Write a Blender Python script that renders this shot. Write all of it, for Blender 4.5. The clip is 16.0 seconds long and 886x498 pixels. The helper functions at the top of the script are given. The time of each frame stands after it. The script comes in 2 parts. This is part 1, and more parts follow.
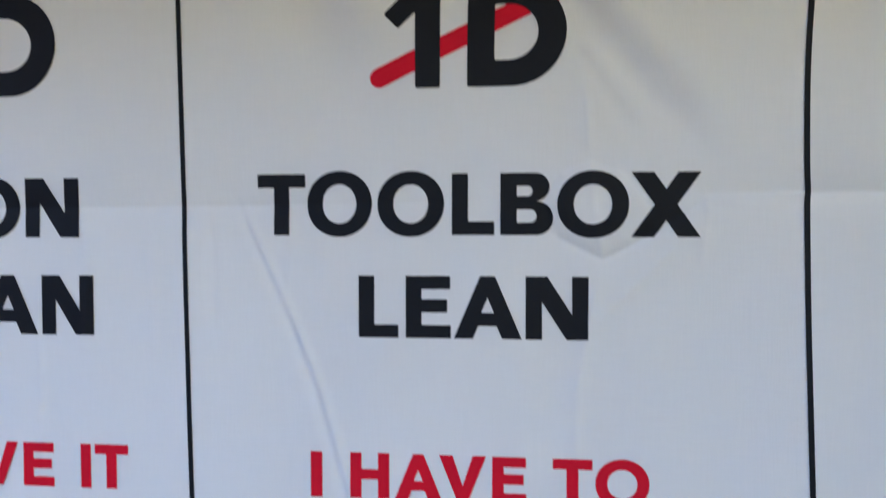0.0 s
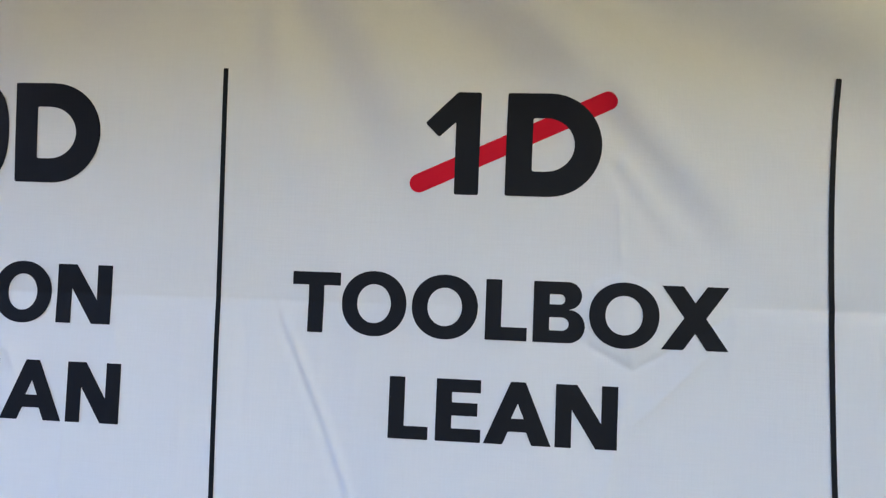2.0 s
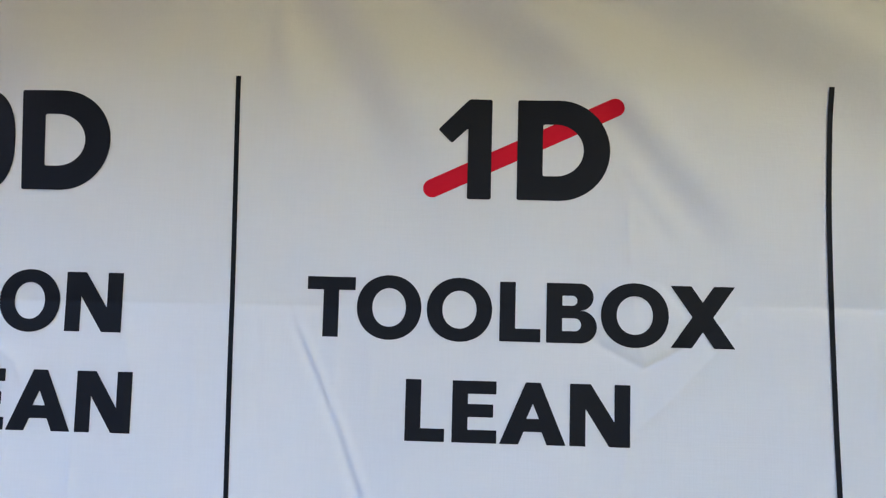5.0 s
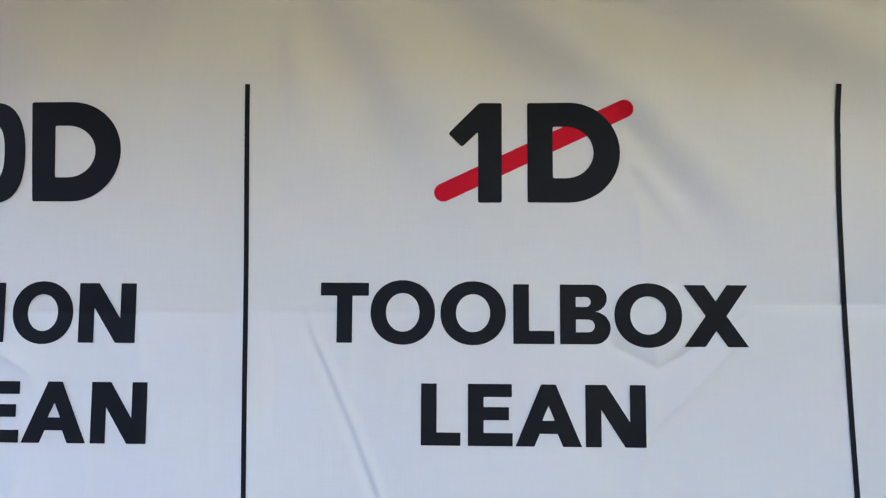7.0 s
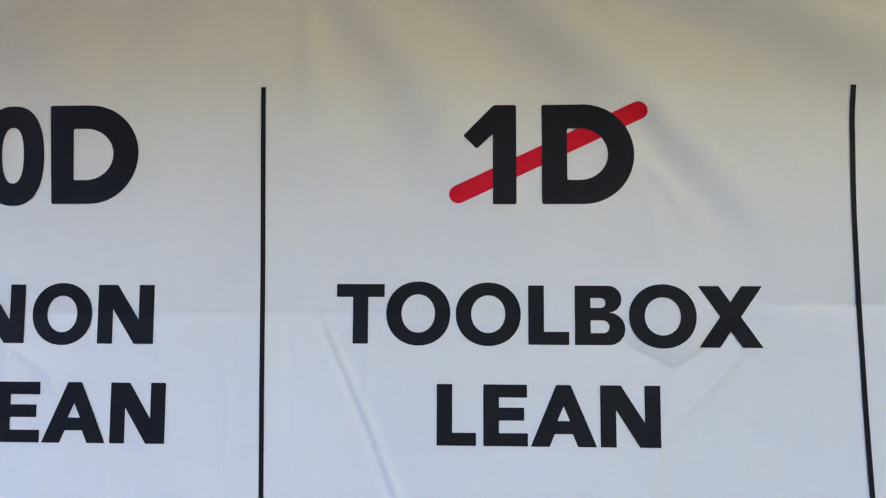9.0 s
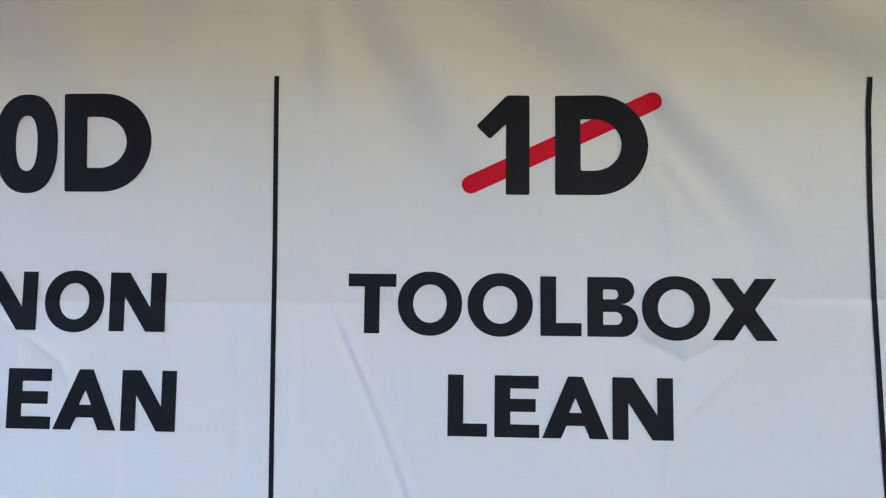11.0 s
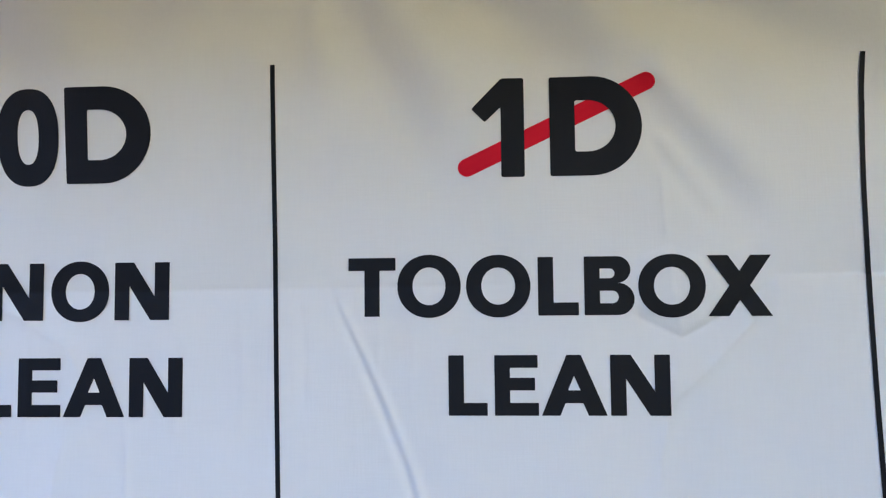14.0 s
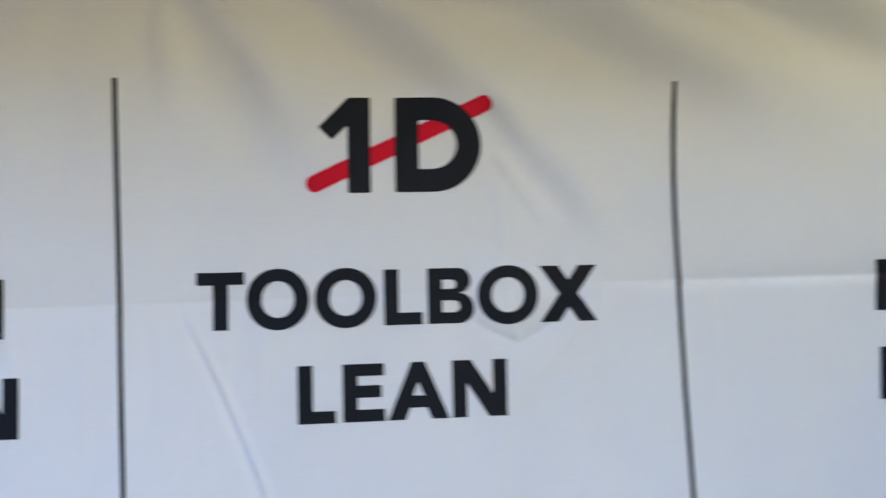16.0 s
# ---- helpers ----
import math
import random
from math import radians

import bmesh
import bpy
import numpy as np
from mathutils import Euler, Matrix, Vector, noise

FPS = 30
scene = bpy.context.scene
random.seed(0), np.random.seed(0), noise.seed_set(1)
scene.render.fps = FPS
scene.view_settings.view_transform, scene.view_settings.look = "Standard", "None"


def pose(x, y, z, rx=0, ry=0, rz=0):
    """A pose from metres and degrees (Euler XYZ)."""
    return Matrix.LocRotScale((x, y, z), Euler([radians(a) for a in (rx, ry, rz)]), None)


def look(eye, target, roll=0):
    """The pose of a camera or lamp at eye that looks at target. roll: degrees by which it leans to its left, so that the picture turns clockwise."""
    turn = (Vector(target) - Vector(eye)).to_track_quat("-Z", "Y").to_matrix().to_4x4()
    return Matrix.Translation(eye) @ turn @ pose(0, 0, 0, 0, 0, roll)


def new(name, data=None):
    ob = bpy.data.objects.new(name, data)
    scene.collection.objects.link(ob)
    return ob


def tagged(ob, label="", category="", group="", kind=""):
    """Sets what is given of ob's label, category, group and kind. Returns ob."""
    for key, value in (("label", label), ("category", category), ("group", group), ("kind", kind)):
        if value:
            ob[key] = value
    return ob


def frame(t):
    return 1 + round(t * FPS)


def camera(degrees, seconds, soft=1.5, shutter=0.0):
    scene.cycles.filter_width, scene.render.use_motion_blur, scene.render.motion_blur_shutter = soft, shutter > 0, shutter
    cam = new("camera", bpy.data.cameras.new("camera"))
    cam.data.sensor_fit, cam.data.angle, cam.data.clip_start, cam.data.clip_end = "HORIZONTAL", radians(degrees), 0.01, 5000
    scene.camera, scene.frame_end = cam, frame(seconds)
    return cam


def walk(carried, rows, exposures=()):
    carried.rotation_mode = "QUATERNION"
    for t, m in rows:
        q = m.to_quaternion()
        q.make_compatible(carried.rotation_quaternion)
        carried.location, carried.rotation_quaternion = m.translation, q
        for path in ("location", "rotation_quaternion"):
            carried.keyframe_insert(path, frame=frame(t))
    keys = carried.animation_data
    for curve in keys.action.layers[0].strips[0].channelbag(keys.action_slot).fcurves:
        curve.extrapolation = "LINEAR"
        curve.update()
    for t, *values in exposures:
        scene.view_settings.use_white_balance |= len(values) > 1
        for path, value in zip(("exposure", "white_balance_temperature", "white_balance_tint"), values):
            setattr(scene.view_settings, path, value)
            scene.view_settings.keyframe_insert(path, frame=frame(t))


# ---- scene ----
from mathutils.geometry import delaunay_2d_cdt

# ---------------------------------------------------------------- camera
cam = camera(70.0, 16.0, soft=1.2, shutter=0.55)
ROWS = [
    (-0.1, 0.0292, -0.6040, 1.4909, 88.076, -0.001, 5.603),
    (0.0, 0.0206, -0.6089, 1.5008, 88.579, 0.053, 5.318),
    (0.1, 0.0115, -0.6141, 1.5114, 89.115, 0.109, 5.015),
    (0.2, 0.0023, -0.6193, 1.5219, 89.650, 0.166, 4.712),
    (0.3, -0.0089, -0.6257, 1.5350, 90.311, 0.236, 4.338),
    (0.4, -0.0218, -0.6331, 1.5499, 91.066, 0.316, 3.910),
    (0.5, -0.0331, -0.6395, 1.5630, 91.727, 0.386, 3.536),
    (0.7, -0.0660, -0.6470, 1.5708, 92.827, 0.407, 3.509),
    (1.0, -0.1009, -0.6496, 1.5729, 92.724, 0.023, 1.496),
    (1.3, -0.0908, -0.6480, 1.5720, 91.846, -0.871, 1.199),
    (1.5, -0.0730, -0.6433, 1.5690, 92.204, -1.581, 1.847),
    (1.8, -0.0380, -0.6304, 1.5609, 92.847, -2.264, 3.396),
    (2.0, -0.0272, -0.6240, 1.5581, 92.571, -2.159, 3.948),
    (2.2, -0.0330, -0.6217, 1.5632, 92.120, -1.662, 3.809),
    (2.5, -0.0502, -0.6211, 1.5725, 93.360, -0.827, 3.727),
    (2.8, -0.0582, -0.6242, 1.5713, 93.049, -0.619, 3.658),
    (3.0, -0.0597, -0.6282, 1.5689, 93.565, -0.978, 2.091),
    (3.5, -0.0623, -0.6350, 1.5585, 93.442, -2.337, 1.421),
    (3.7, -0.0619, -0.6346, 1.5554, 93.797, -2.344, 1.204),
    (4.0, -0.0611, -0.6340, 1.5523, 93.704, -2.249, 1.254),
    (6.5, -0.0811, -0.6381, 1.5436, 94.300, -0.305, 1.483),
    (7.0, -0.0817, -0.6370, 1.5469, 94.178, -0.294, 1.425),
    (7.5, -0.0848, -0.6425, 1.5489, 94.727, -0.374, 1.894),
    (7.8, -0.0861, -0.6422, 1.5484, 95.002, -0.430, 1.972),
    (8.0, -0.0863, -0.6413, 1.5481, 94.585, -0.444, 1.928),
    (8.5, -0.0828, -0.6354, 1.5483, 94.416, -0.282, 1.726),
    (9.0, -0.0920, -0.6415, 1.5502, 93.983, -0.224, 1.872),
    (11.5, -0.1012, -0.6367, 1.5374, 94.252, -1.089, 2.624),
    (11.8, -0.1030, -0.6346, 1.5376, 94.444, -1.140, 2.977),
    (12.0, -0.1041, -0.6339, 1.5384, 94.232, -1.123, 2.997),
    (12.5, -0.1054, -0.6375, 1.5423, 94.169, -0.822, 2.673),
    (13.0, -0.0975, -0.6478, 1.5398, 94.130, -0.617, 2.306),
    (13.2, -0.0989, -0.6467, 1.5377, 94.039, -0.441, 2.104),
    (13.5, -0.1016, -0.6448, 1.5349, 93.427, -0.014, 2.434),
    (14.0, -0.0923, -0.6469, 1.5338, 92.989, 0.547, 2.759),
    (14.5, -0.0912, -0.6444, 1.5380, 92.974, 0.433, 2.307),
    (15.0, -0.1109, -0.6391, 1.5485, 93.607, 0.683, 0.765),
    (15.3, -0.1343, -0.6380, 1.5508, 93.268, 1.496, -1.089),
    (15.5, -0.1414, -0.6379, 1.5510, 93.011, 1.794, -2.816),
    (15.6, -0.1299, -0.6418, 1.5508, 92.961, 1.758, -3.060),
    (15.7, -0.1092, -0.6489, 1.5505, 92.872, 1.694, -3.500),
    (15.8, -0.0827, -0.6580, 1.5500, 92.758, 1.613, -4.063),
    (15.9, -0.0550, -0.6674, 1.5495, 92.639, 1.528, -4.650),
    (16.0, -0.0262, -0.6773, 1.5490, 92.514, 1.439, -5.261),
    (16.1, 0.0037, -0.6876, 1.5484, 92.385, 1.347, -5.897),
]
EXPOSURE, KELVIN, TINT = 3.46, 5610, 13.5
walk(cam, [(t, pose(x, y, z, rx, ry, rz)) for t, x, y, z, rx, ry, rz in ROWS],
     exposures=[(0.0, EXPOSURE - 0.19, KELVIN, TINT), (0.5, EXPOSURE, KELVIN, TINT), (16.0, EXPOSURE, KELVIN, TINT)])

# ---------------------------------------------------------------- light
SUN_ELEVATION, SUN_TURN = 35.0, -60.0    # the sun stands behind the banner wall and lights the added wall to the east
world = bpy.data.worlds.new("sky")
scene.world = world
world.use_nodes = True
wn = world.node_tree.nodes
sky = wn.new("ShaderNodeTexSky")
sky.sky_type, sky.sun_disc = "NISHITA", False
sky.sun_elevation, sky.sun_rotation = radians(SUN_ELEVATION), radians(SUN_TURN)
world.node_tree.links.new(sky.outputs[0], wn["Background"].inputs[0])
wn["Background"].inputs[1].default_value = 0.15
sun = new("sun", bpy.data.lights.new("sun", "SUN"))
sun.data.energy, sun.data.angle, sun.data.color = 2.0, radians(0.5), (1.0, 0.97, 0.92)
_e, _r = radians(SUN_ELEVATION), radians(SUN_TURN)
sun.matrix_world = look((6 * math.sin(_r) * math.cos(_e), 6 * math.cos(_r) * math.cos(_e), 6 * math.sin(_e)), (0, 0, 0))


# ---------------------------------------------------------------- materials
def material(name, colour, rough=0.6, spread=0.06, grain=40.0, bump=0.1, bump_size=400.0, depth=0.0005):
    m = bpy.data.materials.new(name)
    m.use_nodes = True
    n, l = m.node_tree.nodes, m.node_tree.links
    b = n["Principled BSDF"]
    b.inputs["Roughness"].default_value = rough
    b.inputs["Specular IOR Level"].default_value = 0.3
    geo = n.new("ShaderNodeNewGeometry")
    big = n.new("ShaderNodeTexNoise")
    big.inputs["Scale"].default_value, big.inputs["Detail"].default_value = grain, 6
    l.new(geo.outputs["Position"], big.inputs["Vector"])
    ramp = n.new("ShaderNodeMix")
    ramp.data_type = "RGBA"
    ramp.inputs["A"].default_value = (*[c * (1 - spread) for c in colour], 1)
    ramp.inputs["B"].default_value = (*[min(1, c * (1 + spread)) for c in colour], 1)
    l.new(big.outputs["Fac"], ramp.inputs["Factor"])
    l.new(ramp.outputs["Result"], b.inputs["Base Color"])
    fine = n.new("ShaderNodeTexNoise")
    fine.inputs["Scale"].default_value, fine.inputs["Detail"].default_value = bump_size, 3
    l.new(geo.outputs["Position"], fine.inputs["Vector"])
    bp = n.new("ShaderNodeBump")
    bp.inputs["Strength"].default_value, bp.inputs["Distance"].default_value = bump, depth
    l.new(fine.outputs["Fac"], bp.inputs["Height"])
    l.new(bp.outputs["Normal"], b.inputs["Normal"])
    return m


def woven(name, colour, rough, spec, sheen=0.0):
    """Polyester banner cloth: warp and weft threads as relief, faint slubs in tone."""
    m = bpy.data.materials.new(name)
    m.use_nodes = True
    n, l = m.node_tree.nodes, m.node_tree.links
    b = n["Principled BSDF"]
    b.inputs["Roughness"].default_value = rough
    b.inputs["Specular IOR Level"].default_value = spec
    b.inputs["Sheen Weight"].default_value = sheen
    geo = n.new("ShaderNodeNewGeometry")

    def streaks(scale, sx, sz):
        mp = n.new("ShaderNodeMapping")
        mp.inputs["Scale"].default_value = (sx, 1, sz)
        l.new(geo.outputs["Position"], mp.inputs["Vector"])
        t = n.new("ShaderNodeTexNoise")
        t.inputs["Scale"].default_value, t.inputs["Detail"].default_value = scale, 3
        l.new(mp.outputs["Vector"], t.inputs["Vector"])
        return t.outputs["Fac"]

    warp, weft = streaks(560, 1, 0.06), streaks(560, 0.06, 1)
    cloud = streaks(5, 1, 0.6)
    add = n.new("ShaderNodeMath")
    add.operation = "ADD"
    l.new(warp, add.inputs[0]), l.new(weft, add.inputs[1])
    tone = n.new("ShaderNodeMath")
    tone.operation = "MULTIPLY_ADD"
    tone.inputs[1].default_value = 0.5
    l.new(add.outputs[0], tone.inputs[0]), l.new(cloud, tone.inputs[2])
    span = n.new("ShaderNodeMapRange")
    span.inputs["From Min"].default_value, span.inputs["From Max"].default_value = 0.6, 1.4
    l.new(tone.outputs[0], span.inputs["Value"])
    mix = n.new("ShaderNodeMix")
    mix.data_type = "RGBA"
    mix.inputs["A"].default_value = (*[c * 0.965 for c in colour], 1)
    mix.inputs["B"].default_value = (*[min(1, c * 1.035) for c in colour], 1)
    l.new(span.outputs["Result"], mix.inputs["Factor"])
    l.new(mix.outputs["Result"], b.inputs["Base Color"])
    bp = n.new("ShaderNodeBump")
    bp.inputs["Strength"].default_value, bp.inputs["Distance"].default_value = 0.30, 0.0004
    l.new(add.outputs[0], bp.inputs["Height"])
    l.new(bp.outputs["Normal"], b.inputs["Normal"])
    return m


WHITE_CLOTH = woven("white_polyester", (0.80, 0.80, 0.81), 0.55, 0.3, 0.1)
BLACK_INK = woven("black_ink_on_cloth", (0.0095, 0.0105, 0.0150), 0.64, 0.18)
RED_INK = woven("red_ink_on_cloth", (0.66, 0.008, 0.028), 0.65, 0.12)
PLASTER = material("wall_plaster", (0.62, 0.58, 0.50), 0.85, 0.08, 6, 0.3, 90, 0.002)
# ochre of the added east wall, picked for the yellow light it returns
OCHRE_BOUNCE = material("ochre_bounce", (0.40, 0.335, 0.155), 0.85, 0.08, 6, 0.3, 90, 0.002)
# dark brown for the added south wall, so that it returns little light
SKY_BLOCKER = material("brown_sky_blocker", (0.05, 0.042, 0.026), 0.9, 0.2, 5, 0.4, 60, 0.004)
# pinkish cream of the added west wall, tuned to tint the banner's left
PINK_BOUNCE = material("pink_bounce", (0.36, 0.265, 0.235), 0.85, 0.08, 6, 0.3, 90, 0.002)
PAVING = material("dark_paving", (0.05, 0.046, 0.036), 0.9, 0.2, 9, 0.4, 60, 0.004)

# cloth of the added overhead sheet; its tint warms the banner's top
ADDED_CANOPY = bpy.data.materials.new("added_canopy_cloth")
ADDED_CANOPY.use_nodes = True
cn, cl = ADDED_CANOPY.node_tree.nodes, ADDED_CANOPY.node_tree.links
cb = cn["Principled BSDF"]
cb.inputs["Base Color"].default_value, cb.inputs["Roughness"].default_value = (0.46, 0.340, 0.295, 1), 0.8
ct = cn.new("ShaderNodeBsdfTranslucent")
ct.inputs["Color"].default_value = (0.60, 0.45, 0.32, 1)
cm = cn.new("ShaderNodeMixShader")
cm.inputs[0].default_value = 0.05
cl.new(cb.outputs[0], cm.inputs[1]), cl.new(ct.outputs[0], cm.inputs[2])
cl.new(cm.outputs[0], cn["Material Output"].inputs["Surface"])


# ---------------------------------------------------------------- tools
def mesh_of(name, verts, faces, mat, smooth=True):
    me = bpy.data.meshes.new(name)
    me.from_pydata([tuple(v) for v in verts], [], [tuple(f) for f in faces])
    me.materials.append(mat)
    me.polygons.foreach_set("use_smooth", [smooth] * len(me.polygons))
    me.update()
    return me


def slab(name, lo, hi, mat, bevel=0.01):
    bm = bmesh.new()
    bmesh.ops.create_cube(bm, size=1)
    for v in bm.verts:
        v.co = [lo[i] + (v.co[i] + 0.5) * (hi[i] - lo[i]) for i in range(3)]
    if bevel:
        bmesh.ops.bevel(bm, geom=bm.edges[:], offset=bevel, segments=2, affect="EDGES")
    me = bpy.data.meshes.new(name)
    bm.to_mesh(me), bm.free()
    me.materials.append(mat)
    return new(name, me)


# ---------------------------------------------------------------- setting
WALL_Y = 0.09
TOP = 2.05
ADDED_CANOPY_FALL = 0.078
ground = new("ground", mesh_of("ground", [(-400, -400, 0), (400, -400, 0), (400, 400, 0), (-400, 400, 0)], [(0, 1, 2, 3)], PAVING, False))
tagged(ground, "dark brown-grey paving in front of the banner wall", "ground", kind="structure")
tagged(slab("wall_north", (-2.197, WALL_Y, 0), (2.6, WALL_Y + 0.2, 2.6), PLASTER), "plain plastered wall behind the banner", "wall", kind="structure")
# out of view: added to throw yellow light on the banner from the right
tagged(slab("wall_east_added", (0.95, -4.997, 0), (1.1, WALL_Y - 0.003, 2.6), OCHRE_BOUNCE), "added plain ochre wall out of view, partly in sun, reflecting yellow light", "wall", kind="structure")
# not seen; stands here only to hide the low sky from the banner
tagged(slab("wall_south_added", (-2.4, -5.2, 0), (6, -5.0, 3.1), SKY_BLOCKER), "added plain dark brown wall behind the camera, blocking the low sky", "wall", kind="structure")
# unseen wall added on the left to limit sky light and reflect pink
tagged(slab("wall_west_added", (-2.4, -4.997, 0), (-2.2, 3.0, 2.6), PINK_BOUNCE), "added plain pinkish-cream wall out of view, limiting and tinting light from the left", "wall", kind="structure")
# unseen sheet added overhead so that the banner darkens towards its top
added_canopy = slab("ceiling", (-1.2, -0.95, 2.12), (0.74, WALL_Y - 0.003, 2.14), ADDED_CANOPY, 0.003)
for v in added_canopy.data.vertices:          # it falls towards its front edge, to hold sky light off the banner's top
    v.co.z += ADDED_CANOPY_FALL * (v.co.y - WALL_Y)
tagged(added_canopy, "added pinkish-cream sheet over the banner, out of view, holding back sky light", "ceiling", kind="structure")


# ---------------------------------------------------------------- shape of the hanging cloth
POLE = (-0.34, 2.04)                    # the upper fixing from which the tension folds spread


def along(x, z, points):
    """Distance from a line of points, the share of its length gone, and the side on which a place lies."""
    total = sum(math.dist(a, b) for a, b in zip(points, points[1:]))
    gone, best, where, side = 0.0, np.full_like(x, 1e9), np.zeros_like(x), np.zeros_like(x)
    for a, b in zip(points, points[1:]):
        ux, uz, n = b[0] - a[0], b[1] - a[1], math.dist(a, b)
        s = np.clip(((x - a[0]) * ux + (z - a[1]) * uz) / n ** 2, 0, 1)
        d = np.hypot(x - a[0] - s * ux, z - a[1] - s * uz)
        near = d < best
        best = np.where(near, d, best)
        where = np.where(near, (gone + s * n) / total, where)
        side = np.where(near, np.sign((x - a[0]) * uz - (z - a[1]) * ux), side)
        gone += n
    return best, where, side


def crease(x, z, points, height, width, skew=0.0):
    """A sharp fold line along some points: a ridge (height > 0 comes forward) that dies out at both ends."""
    best, where, side = along(x, z, points)
    w = width * np.where(side > 0, 1 + skew, 1 - skew)
    return height * np.exp(-np.sqrt((best / w) ** 2 + 0.04)) * np.clip(np.minimum(where, 1 - where) * 5 + 0.15, 0, 1)


def swag(x, z, points, height, width):
    """A soft fold along some points: a roll below it and a trough above it, strongest near its upper end."""
    best, where, side = along(x, z, points)
    u = side * best / (width * (0.7 + 0.6 * where))
    fade = np.clip(where / 0.12, 0, 1) * np.clip((1 - where) / 0.5, 0, 1)
    return height * u * np.exp(0.5 - u * u / 2) * fade * fade * (3 - 2 * fade)


def ease(v):
    """0 to 1 with soft ends."""
    v = np.clip(v, 0, 1)
    return v * v * (3 - 2 * v)


KNOB = [(0.0743, 1.4962), (0.1156, 1.4755), (0.1430, 1.4900), (0.1600, 1.5250), (0.1339, 1.5585), (0.1034, 1.5700), (0.0752, 1.5590), (0.0600, 1.5280)]


def boss(x, z, corners, slope):
    """A raised spot with flat sides, where something behind the cloth presses it forward."""
    d = np.full_like(x, 1e9)
    for (ax, az), (bx, bz) in zip(corners, corners[1:] + corners[:1]):
        d = np.minimum(d, ((bx - ax) * (z - az) - (bz - az) * (x - ax)) / math.dist((ax, az), (bx, bz)))
    return 1 - np.exp(-np.clip(d, 0, None) / slope)


def forward(x, z):
    """How far the cloth stands out from its mean plane, towards the viewer."""
    x, z = np.asarray(x, float), np.asarray(z, float)
    px, pz = x - POLE[0], POLE[1] - z
    r, ang = np.hypot(px, pz), np.degrees(np.arctan2(pz, px))
    h = np.zeros_like(x)
    for at, wide, tall, reach, start in (
            (77, 4, -0.0012, 0.2, 0.30),
            (88, 4, 0.0012, 0.2, 0.30), (104, 6, 0.0018, 0.1, 0.26), (122, 8, -0.004, 0.035, 0.26), (141, 7, 0.005, 0.035, 0.26), (156, 7, -0.005, 0.035, 0.26)):
        near = np.clip(r / 0.2, 0, 1) * np.exp(-np.clip(r - start, 0, None) / reach)
        h += tall * near * np.exp(-((ang - at) / wide) ** 2)
    # tension folds running down from the upper fixings
    for points, tall, wide in (
            ([(-0.30, 1.985), (-0.220, 1.851), (-0.171, 1.780), (-0.104, 1.650), (-0.065, 1.56)], -0.0068, 0.027),
            ([(-0.20, 1.985), (-0.050, 1.846), (0.015, 1.798), (0.048, 1.768), (0.125, 1.68)], -0.0175, 0.033),
            ([(-0.07, 1.975), (0.160, 1.860), (0.250, 1.819), (0.340, 1.777), (0.480, 1.695)], -0.0215, 0.038),
            ([(0.24, 1.960), (0.476, 1.865), (0.570, 1.822), (0.700, 1.760)], -0.0200, 0.034),
            ([(0.075, 1.760), (0.125, 1.697), (0.165, 1.652), (0.205, 1.602), (0.245, 1.555)], -0.0042, 0.019),
            ([(0.090, 1.685), (0.118, 1.645), (0.145, 1.610), (0.175, 1.575)], -0.0014, 0.009),
            ([(-0.72, 1.92), (-0.610, 1.830), (-0.545, 1.772), (-0.46, 1.69)], -0.0120, 0.042),
            ([(-0.268, 1.93), (-0.266, 1.82), (-0.258, 1.76), (-0.250, 1.68)], -0.0018, 0.012)):
        h += swag(x, z, points, tall, wide)
    h += swag(x, z, [(-0.245, 1.545), (-0.2285, 1.505), (-0.2066, 1.4579), (-0.1847, 1.4078), (-0.160, 1.345), (-0.1313, 1.2454), (-0.10, 1.12), (-0.07, 0.95)], -0.0018, 0.0045)
    # the sheet leans back towards the hem and upper left, shaped in for shade
    h -= 0.014 * np.clip((z - 1.755) / 0.11, 0, 1) ** 2
    h -= 0.050 * ease((-0.36 - x) / 0.36) * ease((z - 1.68) / 0.24)
    # slow waves of the hanging sheet
    h += 0.0008 * np.sin(7.3 * x + 1.1 * z + 0.6) + 0.0012 * np.sin(15.1 * x - 3.0 * z) * np.clip((1.9 - z) / 0.5, 0, 1)
    h += 0.0007 * np.sin(47 * x + 5 * z) * np.clip((1.60 - z) / 0.25, 0, 1)
    # the cloth stands a little proud along the divider
    h += 0.0022 * np.exp(-((x + 0.292) / 0.035) ** 2) * np.clip((1.62 - z) / 0.15, 0, 1)
    # creases from packing
    h += crease(x, z, [(-0.70, 1.5260), (-0.2967, 1.5290), (-0.20, 1.5291), (0.03, 1.533)], -0.0012, 0.0032, 0.3)
    h += crease(x, z, [(-0.90, 1.5255), (-0.2967, 1.5290), (-0.12, 1.5305)], -0.0040, 0.022)
    h += crease(x, z, [(0.20, 1.5384), (0.29, 1.5387), (0.40, 1.5385), (0.53, 1.5392), (0.80, 1.5400)], -0.0085, 0.009, -0.5)
    h += crease(x, z, [(-0.2285, 1.535), (-0.222, 1.47), (-0.214, 1.40), (-0.21, 1.32)], 0.0004, 0.007)
    h += 0.0030 * boss(x, z, KNOB, 0.009)
    h += crease(x, z, [(0.060, 1.506), (0.0743, 1.4962), (0.1156, 1.4755), (0.1407, 1.4884), (0.2026, 1.5276), (0.214, 1.540)], -0.0024, 0.0040)
    h += crease(x, z, [(0.095, 1.404), (0.1061, 1.414), (0.1398, 1.4444), (0.185, 1.4915), (0.20, 1.512)], 0.0022, 0.0050, -0.3)
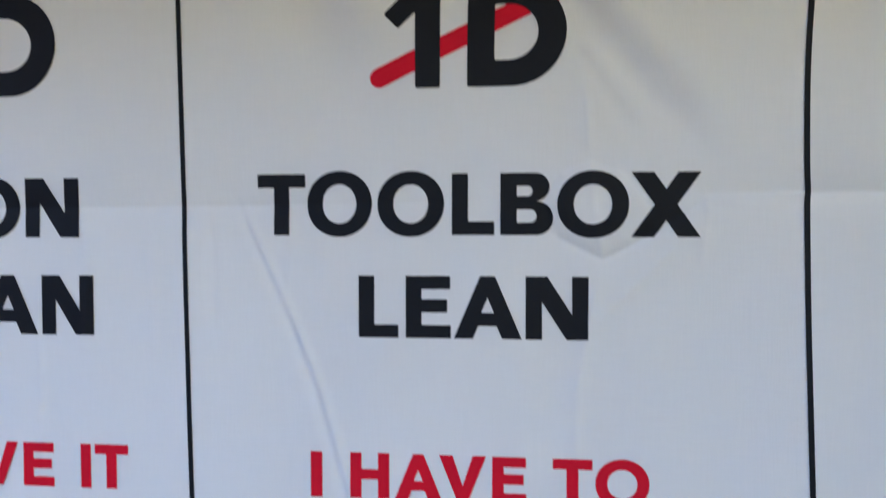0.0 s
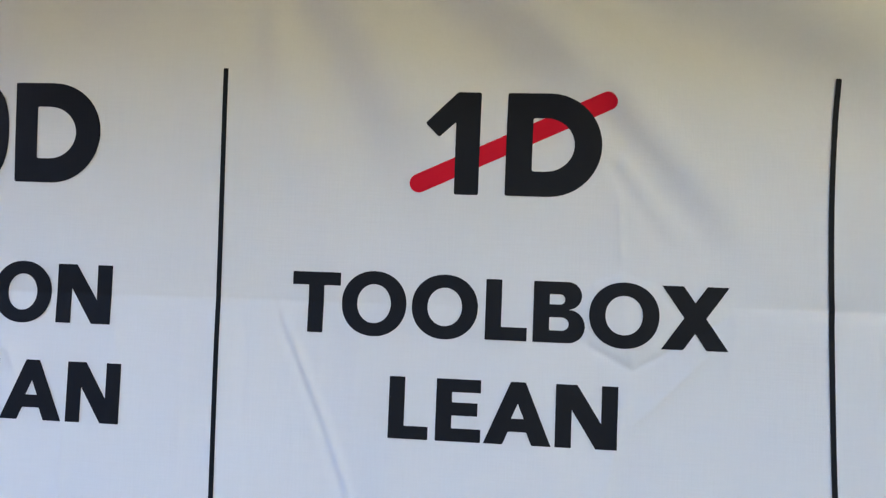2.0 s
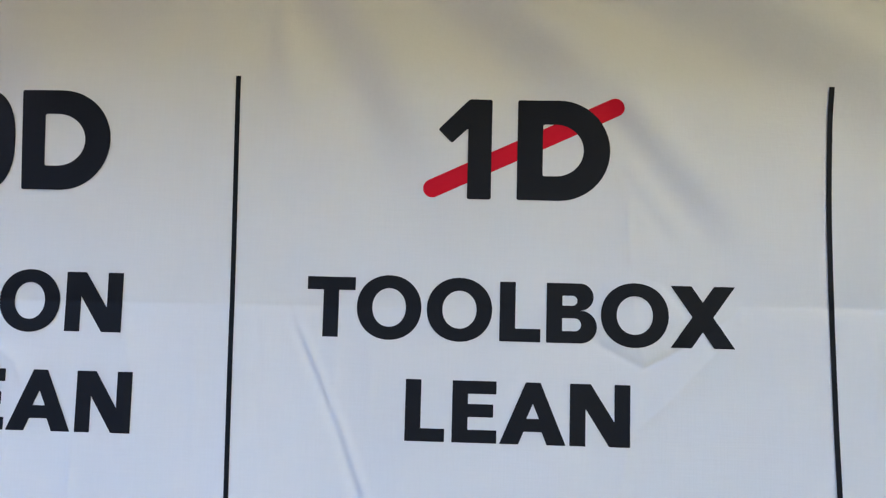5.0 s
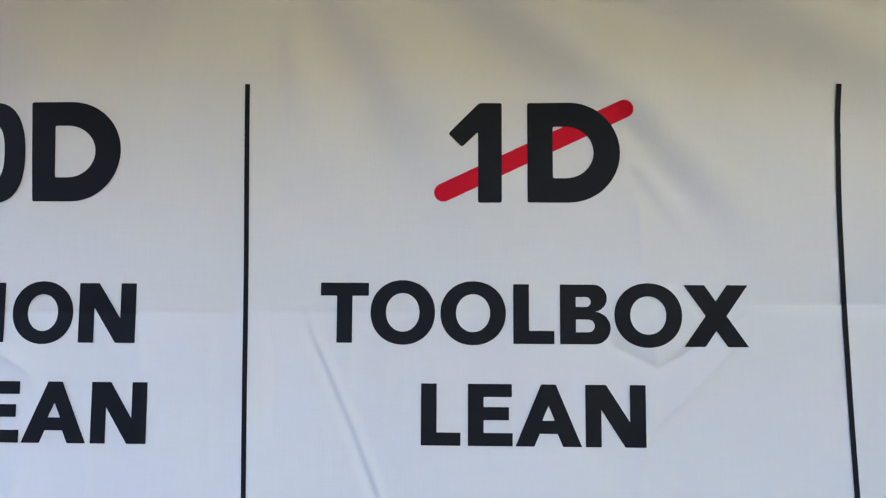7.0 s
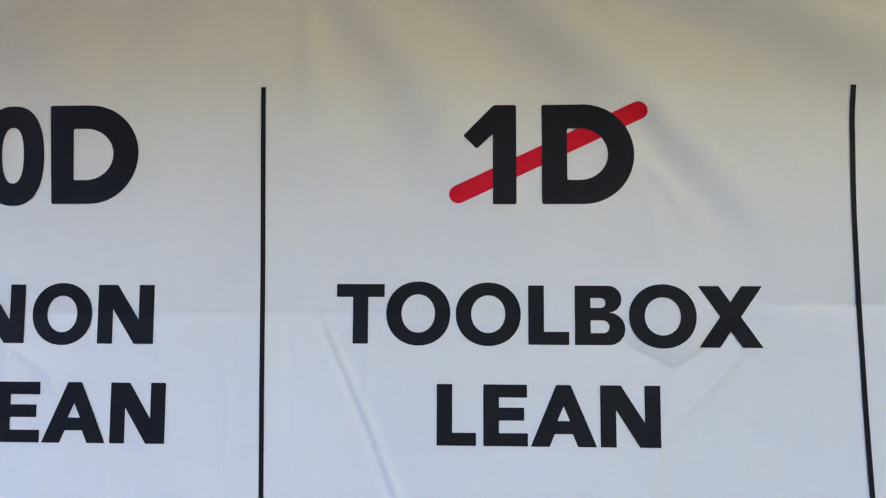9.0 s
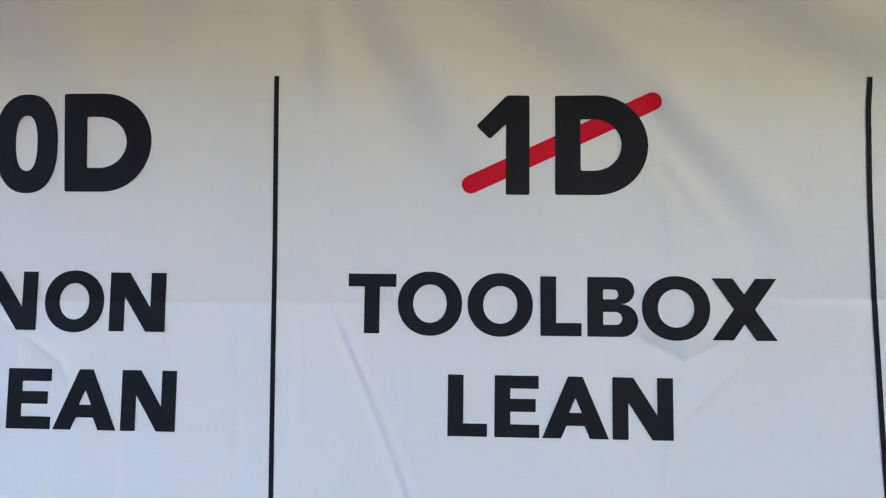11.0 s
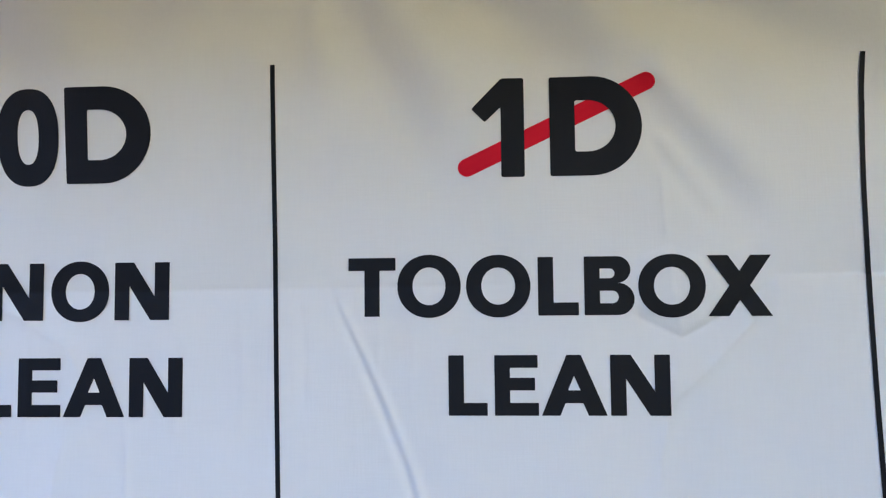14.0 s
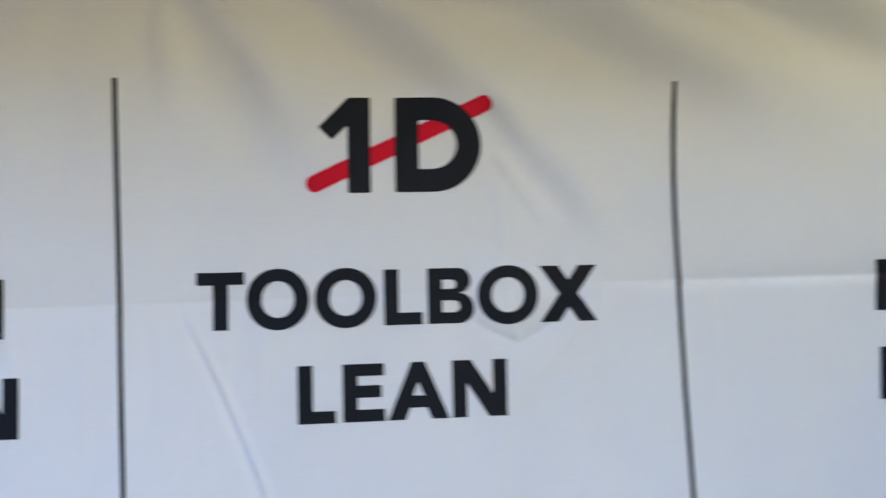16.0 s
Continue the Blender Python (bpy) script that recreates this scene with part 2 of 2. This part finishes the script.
    h += crease(x, z, [(0.1034, 1.570), (0.107, 1.525), (0.1156, 1.4755)], 0.0014, 0.0045, 0.3)
    h += crease(x, z, [(0.208, 1.545), (0.213, 1.52), (0.205, 1.47)], 0.0014, 0.0040)
    h += crease(x, z, [(0.098, 1.65), (0.1003, 1.6174), (0.1034, 1.572)], 0.0020, 0.004)
    h += crease(x, z, [(0.1156, 1.4755), (0.106, 1.43), (0.0913, 1.3506), (0.09, 1.25)], 0.0024, 0.006)
    h += crease(x, z, [(-0.60, 1.512), (-0.572, 1.503), (-0.515, 1.466), (-0.505, 1.44)], 0.0030, 0.005)
    h += crease(x, z, [(-0.455, 1.395), (-0.452, 1.36), (-0.453, 1.25)], 0.0022, 0.004)
    h += crease(x, z, [(-0.515, 1.39), (-0.53, 1.33), (-0.54, 1.25)], 0.0026, 0.007)
    for at, tall, low in ((-0.335, 0.0008, 1.36), (-0.272, -0.0008, 1.40), (-0.195, 0.0008, 1.44), (-0.160, 0.0007, 1.40),
                          (0.335, 0.0007, 1.40), (0.43, 0.0008, 1.38), (-0.405, 0.0008, 1.38), (-0.565, 0.0008, 1.36)):
        h += crease(x, z, [(at, 1.524), (at + 0.006, (1.524 + low) / 2), (at + 0.004, low)], 2.0 * tall, 0.006, 0.2)
    return h


def surface(x, z, lift=0.0):
    """Points of the cloth's face; its top hem is drawn back to the wall."""
    x, z = np.asarray(x, float), np.asarray(z, float)
    back = (WALL_Y - 0.0012) * np.clip((z - (TOP - 0.10)) / 0.10, 0, 1) ** 2
    keep = np.clip((TOP - z) / 0.10, 0, 1)
    return np.stack([x, back - forward(x, z) * keep - lift, z], -1)


STAND = (-0.085, 1.547, 0.64)           # the usual standpoint: across, height, distance from the wall plane


def settled(x, z):
    """Where a spot of the print, read off the mean plane from the usual standpoint, lies on the folded cloth."""
    x, z = np.asarray(x, float), np.asarray(z, float)
    f = forward(x, z) / STAND[2]
    return x - (x - STAND[0]) * f, z - (z - STAND[1]) * f


# ---------------------------------------------------------------- the banner
banner = new("banner")
banner.location = (0, 0, 0)
tagged(banner, "creased white fabric banner printed in black and red on a wall", "banner")


def part(name, me, label=""):
    ob = new(name, me)
    ob.parent = banner
    return tagged(ob, label)


def steps(cuts):
    out = []
    for lo, hi, d in cuts:
        out += list(np.linspace(lo, hi, max(1, round((hi - lo) / d)), endpoint=False))
    return np.array(out + [cuts[-1][1]])


gx = steps([(-0.95, -0.66, 0.02), (-0.66, 0.62, 0.002), (0.62, 0.90, 0.02)])
gz = steps([(0.95, 1.2, 0.02), (1.2, 1.90, 0.002), (1.90, TOP, 0.01)])
GX, GZ = np.meshgrid(gx, gz)
face = surface(GX, GZ).reshape(-1, 3)
rear = face + np.array([0, 0.001, 0])
nx, nz = len(gx), len(gz)
quads = [(j * nx + i, j * nx + i + 1, (j + 1) * nx + i + 1, (j + 1) * nx + i) for j in range(nz - 1) for i in range(nx - 1)]
K = nx * nz
faces = quads + [(d + K, c + K, b + K, a + K) for a, b, c, d in quads]
rim = [j for j in range(nx)] + [j * nx + nx - 1 for j in range(1, nz)] + [(nz - 1) * nx + i for i in range(nx - 2, -1, -1)] + [j * nx for j in range(nz - 2, 0, -1)]
faces += [(b, a, a + K, b + K) for a, b in zip(rim, rim[1:] + rim[:1])]
part("cloth", mesh_of("cloth", np.vstack([face, rear]), faces, WHITE_CLOTH), "white woven polyester cloth with fold creases")


# ---------------------------------------------------------------- print: outlines of the characters
def rounded(points, r):
    """A closed outline with every sharp corner rounded."""
    out, n = [], len(points)
    for i in range(n):
        a, b, c = Vector(points[i - 1]), Vector(points[i]), Vector(points[(i + 1) % n])
        u, v = a - b, c - b
        if u.length < 1e-7 or v.length < 1e-7:
            continue
        if u.angle(v) > radians(155):
            out.append(tuple(b))
            continue
        d = min(r, u.length * 0.45, v.length * 0.45)
        p, q = b + u.normalized() * d, b + v.normalized() * d
        for k in range(4):
            s = k / 3
            out.append(tuple(p * (1 - s) ** 2 + b * 2 * s * (1 - s) + q * s ** 2))
    return out


def oval(cx, cy, rx, ry, power=2.0, n=56):
    out = []
    for k in range(n):
        a = 2 * math.pi * k / n
        c, s = math.cos(a), math.sin(a)
        out.append((cx + rx * math.copysign(abs(c) ** (2 / power), c), cy + ry * math.copysign(abs(s) ** (2 / power), s)))
    return out


def bow(cx, cy, rx, ry, n=22):
    """A right-hand half oval, from its top to its foot."""
    return [(cx + rx * math.sin(math.pi * k / n), cy + ry * math.cos(math.pi * k / n)) for k in range(n + 1)]


def glyph(ch, w, h, s, b):
    """Outlines of one heavy geometric capital: width, height, upright stroke, level stroke. Inner outlines are holes."""
    if ch == "I":
        return [[(0, 0), (0, h), (w, h), (w, 0)]]
    if ch == "T":
        m = w / 2
        return [[(m - s / 2, 0), (m - s / 2, h - b), (0, h - b), (0, h), (w, h), (w, h - b), (m + s / 2, h - b), (m + s / 2, 0)]]
    if ch == "L":
        return [[(0, 0), (0, h), (s, h), (s, b), (w, b), (w, 0)]]
    if ch == "E":
        m = h * 0.52
        return [[(0, 0), (0, h), (w * 0.985, h), (w * 0.985, h - b), (s, h - b), (s, m + b / 2), (w * 0.92, m + b / 2),
                 (w * 0.92, m - b / 2), (s, m - b / 2), (s, b), (w, b), (w, 0)]]
    if ch == "H":
        m = h * 0.53
        return [[(0, 0), (0, h), (s, h), (s, m + b / 2), (w - s, m + b / 2), (w - s, h), (w, h), (w, 0), (w - s, 0),
                 (w - s, m - b / 2), (s, m - b / 2), (s, 0)]]
    if ch == "N":
        k = w * 0.345
        return [[(0, 0), (0, h), (k, h), (w - s, h * s / (w - k)), (w - s, h), (w, h), (w, 0), (w - k, 0), (s, h - h * s / (w - k)), (s, 0)]]
    if ch == "A":
        t, leg, c0, c1 = w * 0.39, w * 0.285, h * 0.205, h * 0.415
        k = t / h
        return [[(0, 0), (t, h), (w - t, h), (w, 0), (w - leg, 0), (w - leg - k * c0, c0), (leg + k * c0, c0), (leg, 0)],
                [(w * 0.405, c1), (w * 0.595, c1), (w * 0.5, h * 0.655)]]
    if ch == "V":
        t, leg = w * 0.39, w * 0.285
        return [[(0, h), (leg, h), (w / 2, h * 0.345), (w - leg, h), (w, h), (w - t, 0), (t, 0)]]
    if ch == "X":
        a = w * 0.325
        t = (w / 2 - a) / (w - a)
        return [[(0, h), (a, h), (w / 2, h - h * t), (w - a, h), (w, h), (w / 2 + a / 2, h / 2), (w, 0), (w - a, 0),
                 (w / 2, h * t), (a, 0), (0, 0), (w / 2 - a / 2, h / 2)]]
    if ch == "B":
        u, m = w * 0.93, h * 0.545
        r1, r0 = (h - m) / 2, m / 2
        i1, i0 = h * 0.083, h * 0.107
        c1, c0 = h * 0.708, h * 0.307
        return [[(0, 0), (0, h)] + bow(u - r1, m + r1, r1, r1) + bow(w - r0, r0, r0, r0),
                [(s, c1 - i1), (s, c1 + i1)] + bow(w * 0.61 - i1, c1, i1, i1),
                [(s, c0 - i0), (s, c0 + i0)] + bow(w * 0.685 - i0, c0, i0, i0)]
    if ch == "O":
        return [oval(w / 2, h / 2, w / 2, h / 2, 2.08), oval(w / 2, h / 2, w / 2 - s, h / 2 - b, 2.05)]
    if ch == "0":
        return [oval(w / 2, h / 2, w / 2, h / 2, 2.35), oval(w / 2, h / 2, w / 2 - s, h / 2 - b, 2.35)]
    if ch == "D":
        m = w * 0.45
        mi = s + w * 0.14
        return [[(0, 0), (0, h)] + bow(m, h / 2, w - m, h / 2),
                [(s, b), (s, h - b)] + bow(mi, h / 2, w * 0.715 - mi, h / 2 - b)]
    if ch == "1":
        return [[(w - s, 0), (w, 0), (w, h), (w * 0.575, h), (0, h * 0.692), (w * 0.257, h * 0.556), (w - s, h * 0.708)]]


def dense(points, d):
    out = []
    for a, b in zip(points, points[1:] + points[:1]):
        n = max(1, math.ceil(math.dist(a, b) / d))
        out += [(a[0] + (b[0] - a[0]) * k / n, a[1] + (b[1] - a[1]) * k / n) for k in range(n)]
    return out


def inside(px, pz, loops):
    odd = np.zeros(len(px), bool)
    for loop in loops:
        for (ax, az), (bx, bz) in zip(loop, loop[1:] + loop[:1]):
            if az == bz:
                continue
            odd ^= ((az > pz) != (bz > pz)) & (px < (bx - ax) * (pz - az) / (bz - az) + ax)
    return odd


def printed(name, loops, mat, lift, label):
    """A patch of ink that follows the cloth's folds."""
    loops = [dense(l, 0.002) for l in loops]
    verts, edges = [], []
    for l in loops:
        k = len(verts)
        verts += l
        edges += [(k + i, k + (i + 1) % len(l)) for i in range(len(l))]
    xs, zs = [v[0] for v in verts], [v[1] for v in verts]
    qx, qz = np.meshgrid(np.arange(min(xs), max(xs), 0.0025), np.arange(min(zs), max(zs), 0.0025))
    qx, qz = qx.ravel(), qz.ravel()
    ok = inside(qx, qz, loops)
    rim_pts = np.array(verts)
    q = np.stack([qx, qz], -1)[ok]
    if len(q):
        q = q[np.min(np.hypot(q[:, None, 0] - rim_pts[None, :, 0], q[:, None, 1] - rim_pts[None, :, 1]), 1) > 0.0012]
    pts = [Vector(v) for v in verts] + [Vector((float(a), float(b))) for a, b in q]
    vo, _, fo, *_ = delaunay_2d_cdt(pts, edges, [], 0, 1e-7)
    vo = np.array([tuple(v) for v in vo])
    tri = np.array(fo)
    mid = vo[tri].mean(1)
    tri = tri[inside(mid[:, 0], mid[:, 1], loops)]
    a, b, c = vo[tri[:, 0]], vo[tri[:, 1]], vo[tri[:, 2]]
    turn = (b[:, 0] - a[:, 0]) * (c[:, 1] - a[:, 1]) - (b[:, 1] - a[:, 1]) * (c[:, 0] - a[:, 0])
    tri = np.where((turn > 0)[:, None], tri, tri[:, ::-1])
    return part(name, mesh_of(name, surface(*settled(vo[:, 0], vo[:, 1]), lift), tri.tolist(), mat), label)


def character(ch, x0, x1, z0, z1, s, b, mat=None, corner=0.0006, colour="black", lean=0.0, ease_off=0.0):
    """One printed character; lean draws its head sideways where the cloth hangs askew, ease_off lessens that to the right."""
    w, h = x1 - x0, z1 - z0
    loops = [[(x0 + px - lean * (pz / h - 0.5) * (1 - ease_off * px / w), z0 + pz)
              for px, pz in (rounded(l, corner) if len(l) < 50 else l)] for l in glyph(ch, w, h, s, b)]
    kind = "printed_numeral" if ch in "01" else "printed_letter"
    return printed(kind, loops, mat or BLACK_INK, 0.0008, f"{colour} printed {kind[8:]} {ch}")


# heading of the first column
character("0", -0.5988, -0.5318, 1.6392, 1.7456, 0.0220, 0.0236, lean=0.0048)
character("D", -0.5247, -0.4313, 1.6413, 1.7456, 0.0245, 0.0250, corner=0.0022, lean=0.0060, ease_off=1.0)
# heading of the second column, struck through in red
x0, z0, x1, z1, rr = -0.0977, 1.6510, 0.0862, 1.7375, 0.0094
dx, dz = x1 - x0, z1 - z0
turn = math.atan2(dz, dx)
ends = [(x1 + rr * math.cos(turn - math.pi / 2 + math.pi * k / 12), z1 + rr * math.sin(turn - math.pi / 2 + math.pi * k / 12)) for k in range(13)]
ends += [(x0 + rr * math.cos(turn + math.pi / 2 + math.pi * k / 12), z0 + rr * math.sin(turn + math.pi / 2 + math.pi * k / 12)) for k in range(13)]
printed("printed_slash", [ends], RED_INK, 0.0005, "red printed slash with round ends")
character("1", -0.0929, -0.0385, 1.6406, 1.7434, 0.0240, 0, corner=0.0022)
character("D", -0.0125, 0.0811, 1.6408, 1.7435, 0.0257, 0.0248, corner=0.0022)

# the first lines of both columns
for ch, a, b in (("N", -0.6045, -0.5440), ("O", -0.5358, -0.4732), ("N", -0.4673, -0.4089)):
    o = 0.0017 if ch == "O" else 0
    character(ch, a, b, 1.4972 - o, 1.5573 + o, 0.0158, 0.0132)
for ch, a, b in (("T", -0.2207, -0.1721), ("O", -0.1703, -0.1054), ("O", -0.1000, -0.0347), ("L", -0.0272, 0.0135),
                 ("B", 0.0193, 0.0692), ("O", 0.0731, 0.1398), ("X", 0.1416, 0.2046)):
    o = 0.0016 if ch == "O" else 0
    up = 0.0020 * max(0.0, (0.0 - a) / 0.17) if ch == "O" else 0.0008 if ch == "T" else 0.0
    down = {"X": 0.0018}.get(ch, 0.0014 if ch == "O" and a > 0 else 0.0)
    character(ch, a, b, 1.4990 - o - down, 1.5582 + o + up, 0.0156, 0.0130)
# the second lines
for ch, a, b in (("L", -0.6155, -0.5763), ("E", -0.5695, -0.5233), ("A", -0.5208, -0.4550), ("N", -0.4504, -0.3939)):
    character(ch, a, b, 1.3973, 1.4581, 0.0153, 0.0126)
for ch, a, b in (("L", -0.1188, -0.0796), ("E", -0.0723, -0.0282), ("A", -0.0254, 0.0398), ("N", 0.0434, 0.1025)):
    character(ch, a, b, 1.3990, 1.4594, 0.0155, 0.0127)
# the red lines
for ch, a, b in (("V", -0.5230, -0.4792), ("E", -0.4735, -0.4397), ("I", -0.4106, -0.3995), ("T", -0.3952, -0.3591),
                 ("I", -0.1682, -0.1564), ("H", -0.1278, -0.0888), ("A", -0.0835, -0.0370), ("V", -0.0398, 0.0060),
                 ("E", 0.0118, 0.0446), ("T", 0.0694, 0.1067), ("O", 0.1094, 0.1598)):
    o = 0.0012 if ch == "O" else 0
    character(ch, a, b, 1.2395 - o, 1.2849 + o, 0.0112, 0.0100, RED_INK, colour="red")
# print of the third column that is not seen whole: plain bars
for lo, hi in ((1.4985, 1.5565), (1.3980, 1.4570)):
    printed("printed_bar", [[(0.5315, lo), (0.5345, hi), (0.5525, hi), (0.5495, lo)]], BLACK_INK, 0.0008, "black printed upright bar")


# the dividers between the columns
def divider(places, width, top):
    zs = np.linspace(1.08, top, 460)
    zk = [p[1] for p in places]
    xs = np.interp(zs, zk, [p[0] for p in places])
    xs = np.convolve(np.pad(xs, 24, "edge"), np.ones(49) / 49, "valid")
    cols = np.linspace(-width / 2, width / 2, 5)
    pts = np.vstack([surface(*settled(xs + c, zs), 0.0009) for c in cols])
    n = len(zs)
    quads = [(c * n + k, (c + 1) * n + k, (c + 1) * n + k + 1, c * n + k + 1) for c in range(4) for k in range(n - 1)]
    part("divider_line", mesh_of("divider_line", pts, quads, BLACK_INK), "thin black printed upright line")


divider([(-0.288, 1.08), (-0.2931, 1.30), (-0.2957, 1.45), (-0.2972, 1.57), (-0.2990, 1.65), (-0.3015, 1.77)], 0.0050, 1.7640)
divider([(0.314, 1.08), (0.3058, 1.30), (0.3012, 1.42), (0.2982, 1.54), (0.2972, 1.645), (0.3012, 1.77)], 0.0052, 1.7615)
